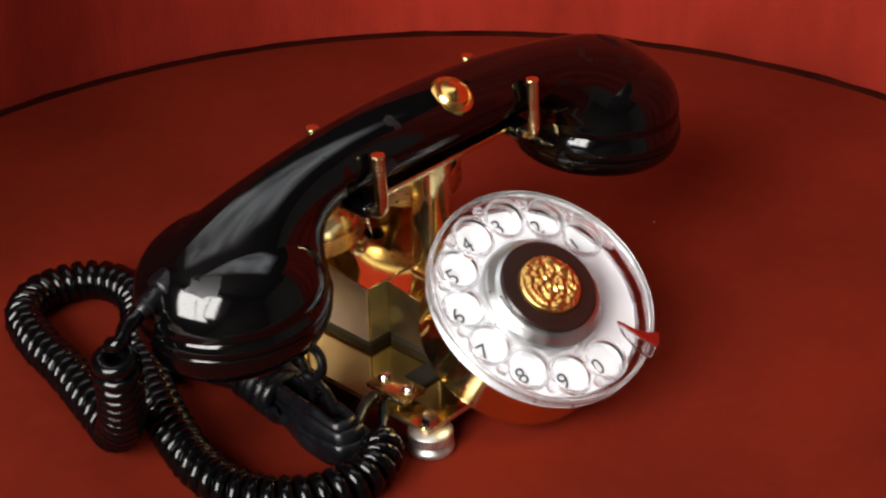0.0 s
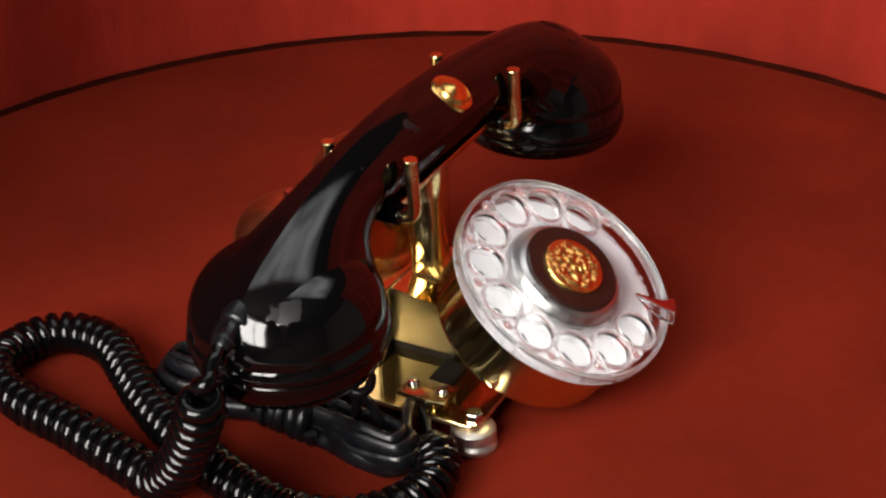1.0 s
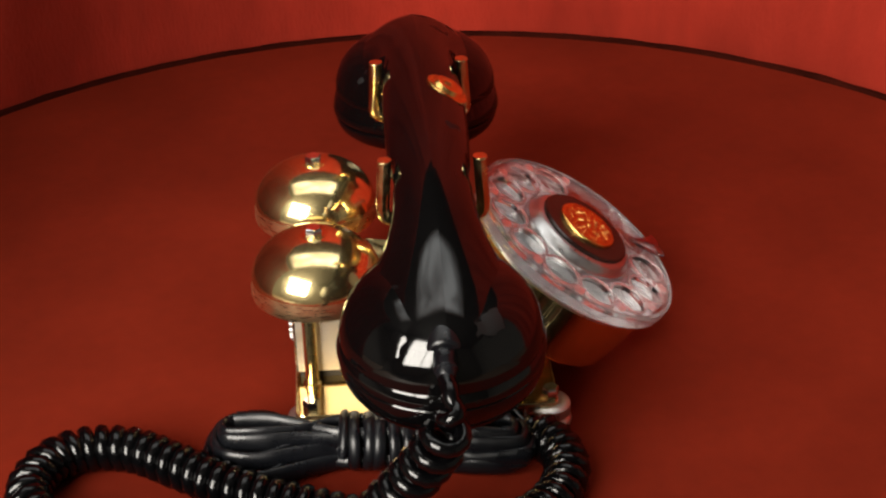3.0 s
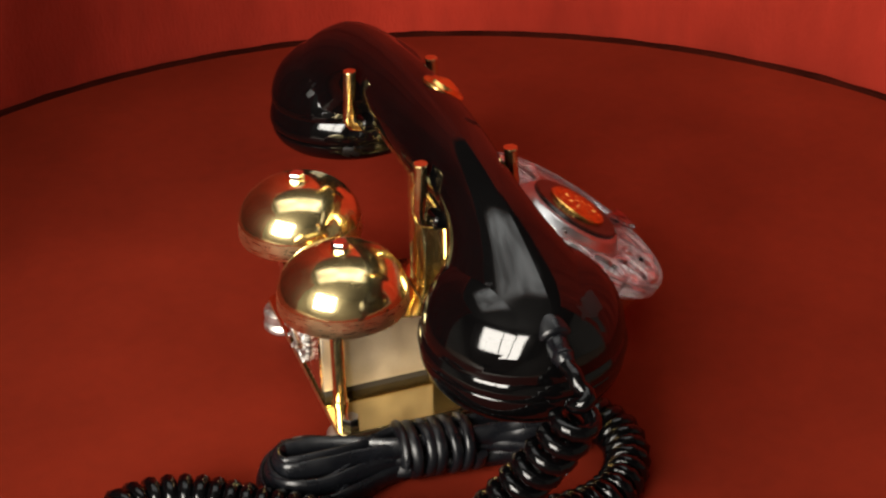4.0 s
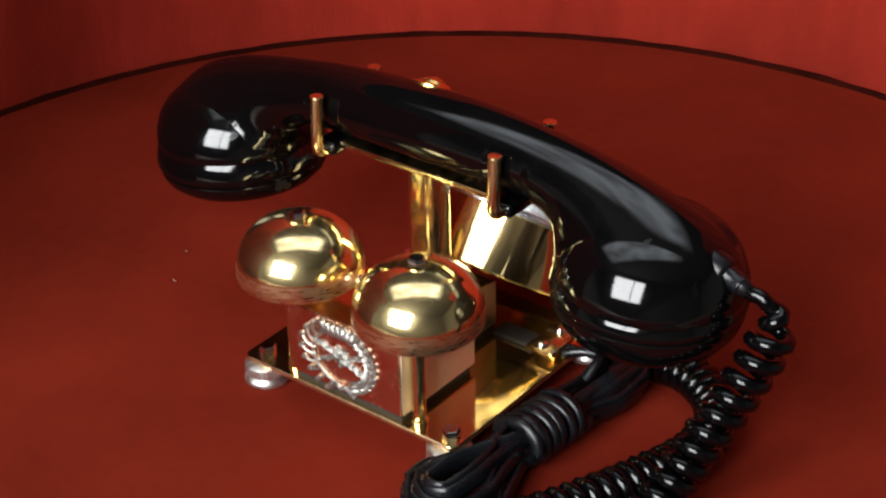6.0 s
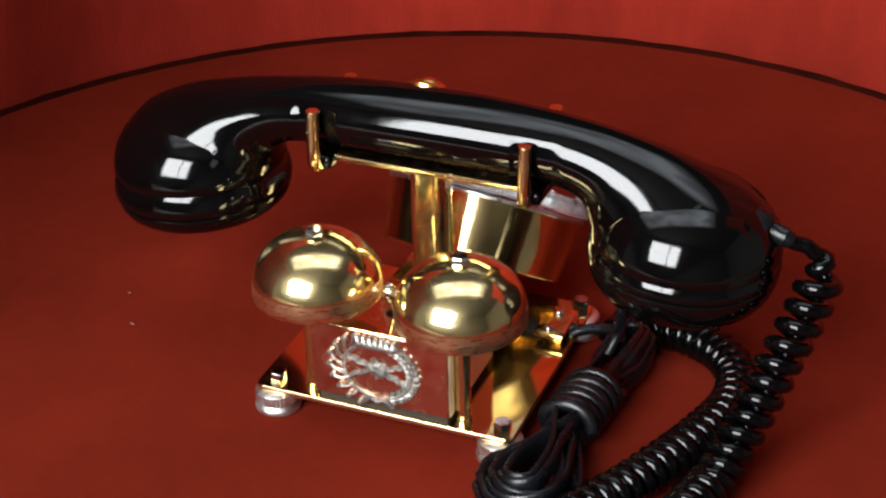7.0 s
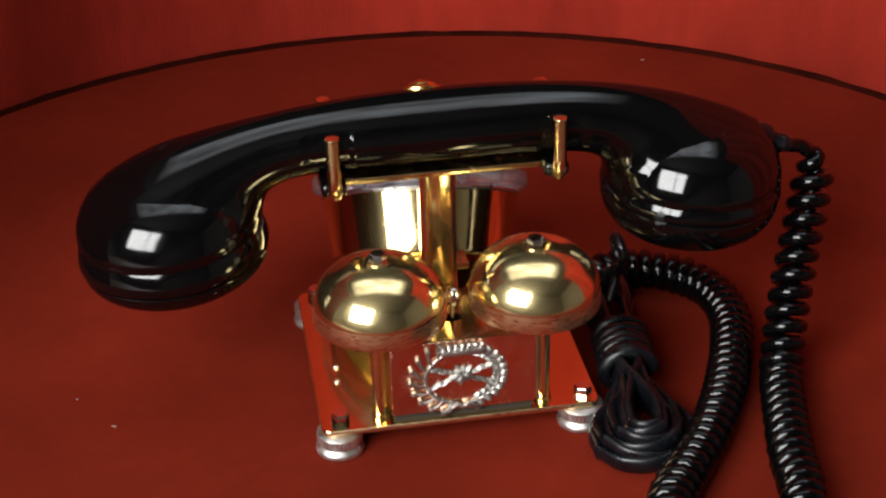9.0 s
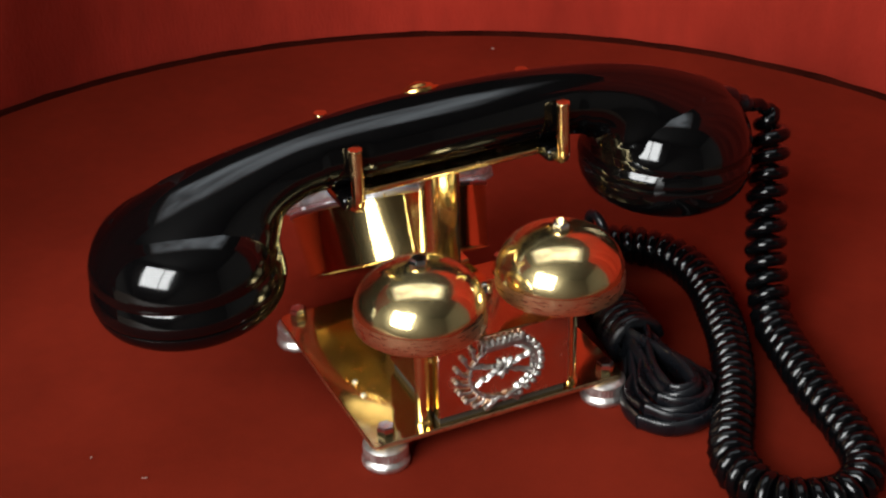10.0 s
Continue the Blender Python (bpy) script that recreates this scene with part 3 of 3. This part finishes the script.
# silver wreath badge on the front of the box
def build_badge():
    b = empty("badge")
    b.parent = telephone
    b["label"] = "antique silver wreath badge with a crown"
    FRONT = at(2.0, Y1 + 0.55, 25.2, 90, 0, 180) @ Matrix.Diagonal((1.05, 1.02, 1.0, 1.0))      # x to the viewer's right, y up, z out of the face

    def leaf(x, y, ang, ln, wd, h=1.0):
        bm = bmesh.new()
        rows = []
        for i in range(7):
            t = i / 6
            w = wd * math.sin(math.pi * (0.06 + 0.88 * t)) ** 0.8
            rows.append([bm.verts.new(vm(ln * t, s * w, h * (1 - abs(s)) * math.sin(math.pi * (0.1 + 0.8 * t)))) for s in (-1, -0.5, 0, 0.5, 1)])
        for r0, r1 in zip(rows, rows[1:]):
            for k in range(4):
                bm.faces.new((r0[k], r0[k + 1], r1[k + 1], r1[k]))
        part("leaf", moved(bm, FRONT @ at(x, y, 0.1, 0, 0, ang)), SILVER, b)

    for a0, a1 in ((105, 262), (75, -82)):
        part("branch", moved(tube([(11.6 * math.cos(radians(a0 + (a1 - a0) * k / 30)), 10.0 * math.sin(radians(a0 + (a1 - a0) * k / 30)) - 0.5, 0.5) for k in range(31)], 0.55, 8), FRONT), SILVER, b)
    for i in range(9):                                 # palm fronds on one side
        a = radians(132 + i * 14.5)
        p0 = (10.6 * math.cos(a), 9.4 * math.sin(a) - 0.5)
        d = a - 0.75 + 0.08 * i
        ln = 6.2 - 0.32 * abs(i - 3)
        pts = [(p0[0], p0[1], 0.5), (p0[0] + 0.5 * ln * math.cos(d + 0.25), p0[1] + 0.5 * ln * math.sin(d + 0.25), 1.1), (p0[0] + ln * math.cos(d), p0[1] + ln * math.sin(d), 0.8)]
        path = smooth_path(pts, 0.5)
        n = len(path)
        part("frond", moved(tube(path, 0.6, 8, radii=[0.3 + 0.35 * (k / (n - 1)) for k in range(n)]), FRONT), SILVER, b)
        part("berry", lathe([(0, 1.7), (0.7, 1.5), (1.0, 0.8), (0.9, 0)], 8, FRONT @ at(pts[2][0], pts[2][1], 0.2)), SILVER, b)
    for i in range(12):                                # laurel with berries on the other
        a = radians(70 - i * 12.8)
        leaf(11.6 * math.cos(a), 10.0 * math.sin(a) - 0.5, math.degrees(a) + 45, 3.4, 1.25, 1.3)
        leaf(11.6 * math.cos(a), 10.0 * math.sin(a) - 0.5, math.degrees(a) + 135, 3.0, 1.1, 1.3)
        part("berry", lathe([(0, 1.6), (0.7, 1.4), (1.0, 0.7), (1.0, 0)], 8, FRONT @ at(13.3 * math.cos(a + 0.1), 11.6 * math.sin(a + 0.1) - 0.5, 0.2)), SILVER, b)
    for i in range(10):                                # rosette
        leaf(0, 0.3, 36 * i + 10, 3.4 + 0.9 * (i % 2), 1.0, 1.6)
    for s_ in (-1, 1):
        for q in (17, -27):
            for e_ in range(4):
                leaf(s_ * (2.4 + 1.5 * e_), (0.55 * e_ + 0.8) * (1 if q > 0 else -1), (q if s_ > 0 else 180 - q) + 16 * (e_ % 2) - 8, 3.7, 0.85, 1.3)
    part("bow", moved(tube(smooth_path([(-5, -13.2, 0.4), (-2, -10.6, 0.9), (0, -11.2, 1.2), (2, -10.6, 0.9), (5, -13.2, 0.4)], 0.5), 0.8, 8), FRONT), SILVER, b)
    crown = part("crown", slab(-6.6, 6.6, 8.2, 10.4, 0, 1.9, 0.5, 2, FRONT), SILVER, b, "small silver crown")
    for i in range(7):
        x = -5.7 + 1.9 * i
        part("crown_point", lathe([(0, 0), (0.75, 0), (0.95, 0.7), (0.65, 1.2), (0.9, 1.7), (0.6, 2.3), (0, 2.5)], 8, FRONT @ at(x, 10.0, 1.0, -90, 0, -x * 3)), SILVER, crown)


build_badge()

# ---- handset (lies on the cradle) ----
handset = tagged(empty("handset"), "glossy black bakelite handset with a gilt button", "handset")
RINGS = [  # outer x, z; inner x, z; half width
    (-116.1, 65.0, -55.2, 68.8, 29.7), (-115.9, 68.6, -55.1, 69.8, 28.8), (-114.8, 73.2, -54.8, 71.0, 27.0), (-111.6, 79.2, -54.5, 72.6, 24.2), (-105.0, 84.8, -54.0, 74.0, 21.2),
    (-94.2, 90.2, -53.0, 75.6, 17.8), (-78.6, 96.0, -51.0, 77.4, 14.4), (-60.7, 100.4, -46.5, 79.0, 12.4), (-42.1, 103.0, -38.5, 79.8, 12.2),
    (-20.0, 104.4, -19.5, 80.0, 13.2), (0.0, 104.5, 0.0, 80.1, 13.6), (21.9, 103.8, 21.0, 80.0, 13.4), (41.7, 102.0, 39.0, 79.9, 12.5),
    (58.9, 99.4, 48.0, 79.3, 12.4), (75.2, 96.2, 53.5, 77.8, 14.0), (92.1, 91.6, 56.8, 75.4, 16.8), (106.7, 84.6, 58.2, 72.6, 20.6),
    (115.6, 76.0, 59.0, 70.0, 25.2), (119.2, 69.4, 59.3, 68.4, 28.2), (120.2, 65.6, 59.4, 67.4, 29.5), (120.4, 62.0, 59.5, 66.2, 30.1)]


def ease(v, lo, hi):
    t = min(1.0, max(0.0, (v - lo) / (hi - lo)))
    return t * t * (3 - 2 * t)


def notch(x, z):
    """How far the flanks of the grip stand back: beside the hooks, and under a low crease between them."""
    low = 1 - ease(z, 94.0, 98.0)
    at_hooks = ease(x, 29.5, 31.2) * (1 - ease(x, 43.0, 47.0)) + (1 - ease(x, -32.2, -30.5)) * ease(x, -48.5, -43.5)
    under = max(0.0, 87.0 - z) * 0.14 * (1 - ease(abs(x), 27.0, 31.0)) * ease(z, 80.6, 82.0)
    return 0.55 * low * at_hooks * ease(z, 80.4, 82.5) + under


def build_handset():
    R_ = np.array(RINGS, float)
    n = len(R_)
    ext = np.vstack([2 * R_[0] - R_[1], R_, 2 * R_[-1] - R_[-2]])
    fine = []
    for i in range(1, n):
        for t in np.linspace(0, 1, 30 if 7 <= i <= 14 else 7, endpoint=False):
            a, b, c, d = ext[i - 1:i + 3]
            fine.append(0.5 * (2 * b + (c - a) * t + (2 * a - 5 * b + 4 * c - d) * t * t + (3 * b - a - 3 * c + d) * t ** 3))
    fine.append(R_[-1])
    bm = bmesh.new()
    segs = 96
    rings = []
    for ox, oz, ix, iz, w in fine:
        c = Vector(((ox + ix) / 2, 0.1 - 0.012 * (ox + ix) / 2, (oz + iz) / 2))
        a = Vector(((ox - ix) / 2, 0, (oz - iz) / 2))
        k = min(1.0, max(0.0, (27.0 - w) / 6))      # the crest fades into the round cups
        row = []
        for j in range(segs):
            f = 2 * math.pi * j / segs
            co, si = math.cos(f), math.sin(f)
            g = min(f, 2 * math.pi - f)
            if co > 0:                               # two flanks meeting in a soft crest
                x = (1 - 0.22 * k) * co + 0.22 * k * (1 - g / (math.pi / 2))
                y = si
            else:
                x = math.copysign(abs(co) ** (1 - 0.10 * k), co)
                y = math.copysign(abs(si) ** (1 - 0.10 * k), si)
            p = c + a * x + Vector((0, w * y, 0))
            p.y -= math.copysign(notch(p.x, p.z), si)
            row.append(bm.verts.new(p * MM))
        rings.append(row)
    for r0, r1 in zip(rings, rings[1:]):
        for k in range(segs):
            bm.faces.new((r0[k], r0[(k + 1) % segs], r1[(k + 1) % segs], r1[k]))
    bm.faces.new(rings[0])
    bm.faces.new(rings[-1])
    body = part("body", bm, BLACK, handset, "glossy black body with a faint crest", sharp=60)
    for e in body.data.edges:
        a, b = e.vertices
        if a % segs == 0 and b % segs == 0 and a < len(rings) * segs and abs(a - b) == segs and 14 < a // segs < len(rings) - 14:
            e.use_edge_sharp = True
    ear = [(0, 0.4), (29.0, 0.4), (29.1, -0.5), (29.6, -0.7), (30.0, -1.3), (30.7, -3.2), (31.2, -5.4), (31.5, -7.4), (31.4, -8.5), (31.0, -9.1), (30.3, -9.3), (30.1, -9.8), (30.5, -10.1),
           (30.7, -10.8), (30.3, -12.4), (29.2, -14.4), (27.0, -16.4), (23.5, -18.0), (16, -19.0), (0, -19.4)]
    mouth = [(0, 0.4), (28.8, 0.4), (28.9, -0.5), (29.4, -0.7), (30.0, -1.5), (30.6, -3.2), (30.9, -4.6), (30.7, -5.4), (30.0, -5.8), (29.8, -6.3), (30.2, -6.7),
             (30.4, -7.6), (30.2, -9.8), (29.2, -12.8), (27.2, -16.0), (24.0, -18.6), (18.5, -20.6), (9, -21.5), (0, -21.6)]
    for name, cup, x, z, tilt in (("earpiece_cap", ear, 89.95, 64.1, 4.0), ("mouthpiece_cap", mouth, -85.65, 66.9, -3.6)):
        part(name, lathe(cup, 72, at(x, 0.1 - 0.012 * x, z, 0, tilt, 0)), BLACK, handset, "round black screw cap with a groove", sharp=30)
    ear_dome = [(0, -2), (29.6, -2), (30.2, 0.0), (30.1, 2.0), (29.5, 5.0), (28.0, 9.0), (25.2, 13.0), (21.0, 16.4), (14.5, 19.2), (6, 20.7), (0, 21.0)]
    mouth_dome = [(0, -2), (29.3, -2), (29.9, 0.0), (29.7, 2.0), (29.0, 5.0), (27.3, 9.0), (24.6, 12.8), (20.4, 16.4), (14.0, 19.2), (6, 20.8), (0, 21.2)]
    for name, dome, x, z, tilt in (("earpiece_cup", ear_dome, 89.95, 64.1, 4.0), ("mouthpiece_cup", mouth_dome, -85.65, 66.9, -3.6)):
        part(name, lathe(dome, 72, at(x, 0.1 - 0.012 * x, z, 0, tilt, 0)), BLACK, handset, "glossy black cup moulded on the handle", sharp=50)
    collar = [(0, -5), (5.2, -5), (5.3, 0.2), (5.0, 0.9), (4.5, 1.3), (4.0, 1.3), (3.4, 1.5), (3.2, 5.6), (3.4, 5.9), (3.4, 6.8), (2.9, 7.2), (2.6, 9.2), (2.1, 9.8), (0, 10)]
    part("cord_collar", lathe(collar, 32, at(-110.4, 2.0, 76.2, 0, -110, 0)), CABLE, handset, "black cord collar")
    btn = [(0, -1), (7.4, -1), (7.5, 0.8), (7.0, 1.3), (6.4, 1.4), (6.1, 1.0), (5.6, 1.5), (4.9, 2.5), (4.2, 2.5), (3.0, 3.3), (1.0, 3.9), (0, 4.2)]
    part("button", lathe(btn, 40, at(4.8, -7.4, 100.4, 33, 0, 0)), GILT, handset, "domed gilt button")


build_handset()


# ---- coiled cord from the handset to the base ----
coil = tagged(empty("coiled_cord"), "glossy black coiled cord looped on the red felt", "cord")
AIR = [(-119.0, 2.2, 73.1), (-124.5, 1.2, 71.0), (-129.0, 0.8, 66.6), (-127.2, 5.4, 55.0), (-121.0, 14.8, 37.6), (-114.2, 27.0, 19.0), (-108.6, 41.0, 6.0)]
ON_FELT = [(-103, 61, 5.5), (-97.5, 83, 5.5), (-94, 103, 5.5), (-87.5, 121, 5.5), (-77, 129.5, 5.5), (-66, 130, 5.5), (-55, 124, 5.5), (-50.5, 113, 5.5), (-53, 99, 5.5), (-64, 83, 5.5),
           (-76, 66, 5.5), (-88, 44, 5.5), (-98, 20, 5.5), (-103, 1, 5.5), (-102, -16, 5.5), (-95, -28, 5.5), (-83, -36, 5.5), (-71, -38, 5.5), (-60, -34, 5.6), (-52, -27, 6.4)]


def build_coil():
    path = smooth_path(AIR + ON_FELT, 0.25)
    path[:, 2] = np.maximum(path[:, 2], 5.5)
    T, N_, B = frames_along(path)
    s = np.arange(len(path)) * 0.25
    pitch = np.interp(s, [0, 10, 70, 110, 200, s[-1]], [7.4, 7.0, 6.1, 5.4, 5.0, 5.2])
    turn = np.cumsum(0.25 / pitch) * 2 * math.pi
    rad = np.interp(s, [0, 10, 19, s[-1] - 8, s[-1]], [0.1, 0.5, 5.3, 5.3, 1.5])
    wob = np.array([noise.noise((k * 0.02, 1.0, 2.0)) for k in s])
    helix = path + (N_ * np.cos(turn)[:, None] + B * np.sin(turn)[:, None]) * (rad * (1 + 0.06 * wob))[:, None]
    keep = [0]
    acc = 0.0
    for i in range(1, len(helix)):
        acc += np.linalg.norm(helix[i] - helix[i - 1])
        if acc > 1.75:
            keep.append(i)
            acc = 0.0
    part("coil", tube(helix[keep], 2.5, 8), RUBBER, coil, "springy black coils", sharp=80)
    part("lead", tube(smooth_path([(-53, -27.5, 6.4), (-48.5, -24, 8.6), (-44.5, -20.6, 10.4), (-40.2, -19.4, 10.6)], 0.8), 1.7, 10), RUBBER, coil, "straight end of the cord")


build_coil()

# ---- folded hank of line cable, bound by its own end ----
hank = tagged(empty("cable_hank"), "dark grey line cable folded and bound in a hank", "cable")


def build_hank():
    r2 = random.Random(11)
    A, B_ = np.array([-54.0, 66.5, 0.0]), np.array([-63.0, -17.0, 0.0])
    ax = (B_ - A) / np.linalg.norm(B_ - A)
    side = np.cross(ax, [0, 0, 1.0])
    up = np.array([0, 0, 1.0])
    L = np.linalg.norm(B_ - A)
    # flat cable laid to and fro; some turns change sides on the way to the binding
    for k, (w0, w1, e0, e1, swap, lean) in enumerate(((17.0, 8.0, 1.5, 0.0, 1, 0.12), (14.6, 6.5, 1.0, 3.0, -1, -0.10), (12.0, 7.6, 0.8, 4.0, 1, 0.16),
                                                      (9.4, 5.0, 0.2, 2.0, -1, -0.08), (6.8, 6.0, 0.0, 3.0, 1, 0.2), (4.4, 4.5, -0.5, 1.0, -1, 0.1))):
        z_end, z_mid, m = 2.6 + 2.0 * k, 3.4 + 1.8 * k, r2.uniform(3.2, 5.4)
        rows = []
        for sgn in (1, -1):
            q = sgn * swap
            leg = [(9, sgn * w0 * 0.92, z_end), (20, (0.62 if swap > 0 else 0.30) * sgn * w0, z_end * 0.55 + z_mid * 0.45), (33, q * m, z_mid), (46, q * m * 0.95, z_mid),
                   (58, q * m, z_mid), (67, q * w1 * 0.8, z_mid + r2.uniform(-0.6, 0.8)), (74, q * w1, z_mid + r2.uniform(-0.8, 1.4))]
            rows.append(leg)
        tip_a = [(e0 + w0 * (0.35 - 0.98 * math.cos(radians(g))), w0 * math.sin(radians(g)), z_end) for g in (-62, -30, 0, 30, 62)]
        c1 = rows[0][-1][1]
        tip_b = [(L - 2 + e1 + abs(c1) * (0.9 * math.cos(radians(g)) - 0.2), c1 * math.sin(radians(g)), z_mid + 0.4) for g in (58, 28, 0, -28, -58)]
        ring = tip_a + rows[0] + tip_b + rows[1][::-1]
        ring.append(ring[0])
        pts = []
        for a_, w_, z_ in ring:
            p = A + ax * a_ * (L / 80.4) + side * w_ + up * (z_ + (lean * w_ if a_ < 25 else 0) + 0.25 * math.sin(a_ * 0.3 + k))
            pts.append((p[0], p[1], max(1.8, p[2])))
        part("loop", tube(smooth_path(pts, 1.3), 1.4, 12, 2.4), CABLE, hank, "", sharp=80)
    A, B_ = A + up * 7.4, B_ + up * 7.4
    curl = [(-60, -4, 14), (-63, -7, 22), (-64.5, -4, 31)] + [(-64.5 + 1.2 * math.sin(k * 0.5), -8 + 5.2 * math.cos(k * math.pi / 5), 32 + 5.2 * math.sin(k * math.pi / 5)) for k in range(9)] + [(-62, -11, 22), (-60, -14, 13)]
    part("curl", tube(smooth_path(curl, 1.0), 1.7, 10), CABLE, hank, "small standing curl of cable", sharp=80)
    # binding turns
    pts = []
    for i in range(6 * 18 + 1):
        a = 2 * math.pi * i / 18
        c = A + ax * (np.linalg.norm(B_ - A) * (0.40 + 0.30 * i / (6 * 18)) + 1.5 * math.cos(a) + 0.7 * math.sin(0.21 * i))
        pts.append(c + side * 8.6 * math.cos(a) + np.array([0, 0, 1.0]) * (7.6 * math.sin(a) + 0.8))
    part("binding", tube(pts, 2.3, 10, 0.7), CABLE, hank, "cable end wound round the hank in six turns", sharp=80)
    tail = smooth_path([tuple(B_ + [2, 2, 3]), (-60, -22, 11), (-52, -19, 13), (-45, -16, 12), (-43.6, -15.4, 10.8)], 1.0)
    part("lead", tube(tail, 1.9, 10), CABLE, hank, "cable running to the clamp")


build_hank()

for lx, ly, ls in ((115.7, 16.4, 0.9), (-136, -236, 1.4), (128, -2, 0.6)):
    v = PHONE @ Vector((lx * MM, ly * MM, 0))
    build_lint(v.x / MM, v.y / MM, ls)


# ---- everything on the turntable turns with it ----
TURN = [(0, 0.0), (0.5, 7.72), (1, 15.48), (1.5, 23.29), (2, 31.14), (2.5, 39.03), (3, 46.95), (3.5, 54.89), (4, 62.85), (4.5, 70.83), (5, 78.81), (5.5, 86.80),
        (6, 94.79), (6.5, 102.78), (7, 110.76), (7.5, 118.72), (8, 126.67), (8.5, 134.59), (9, 142.48), (9.5, 150.34), (10, 158.15)]


def motions():
    walk(turntable, [(t, pose(0, 0, 0, 0, 0, a)) for t, a in TURN])
    for thing in (telephone, handset, coil, hank):
        walk(thing, [(t, pose(0, 0, 0, 0, 0, a) @ PHONE) for t, a in TURN])


motions()
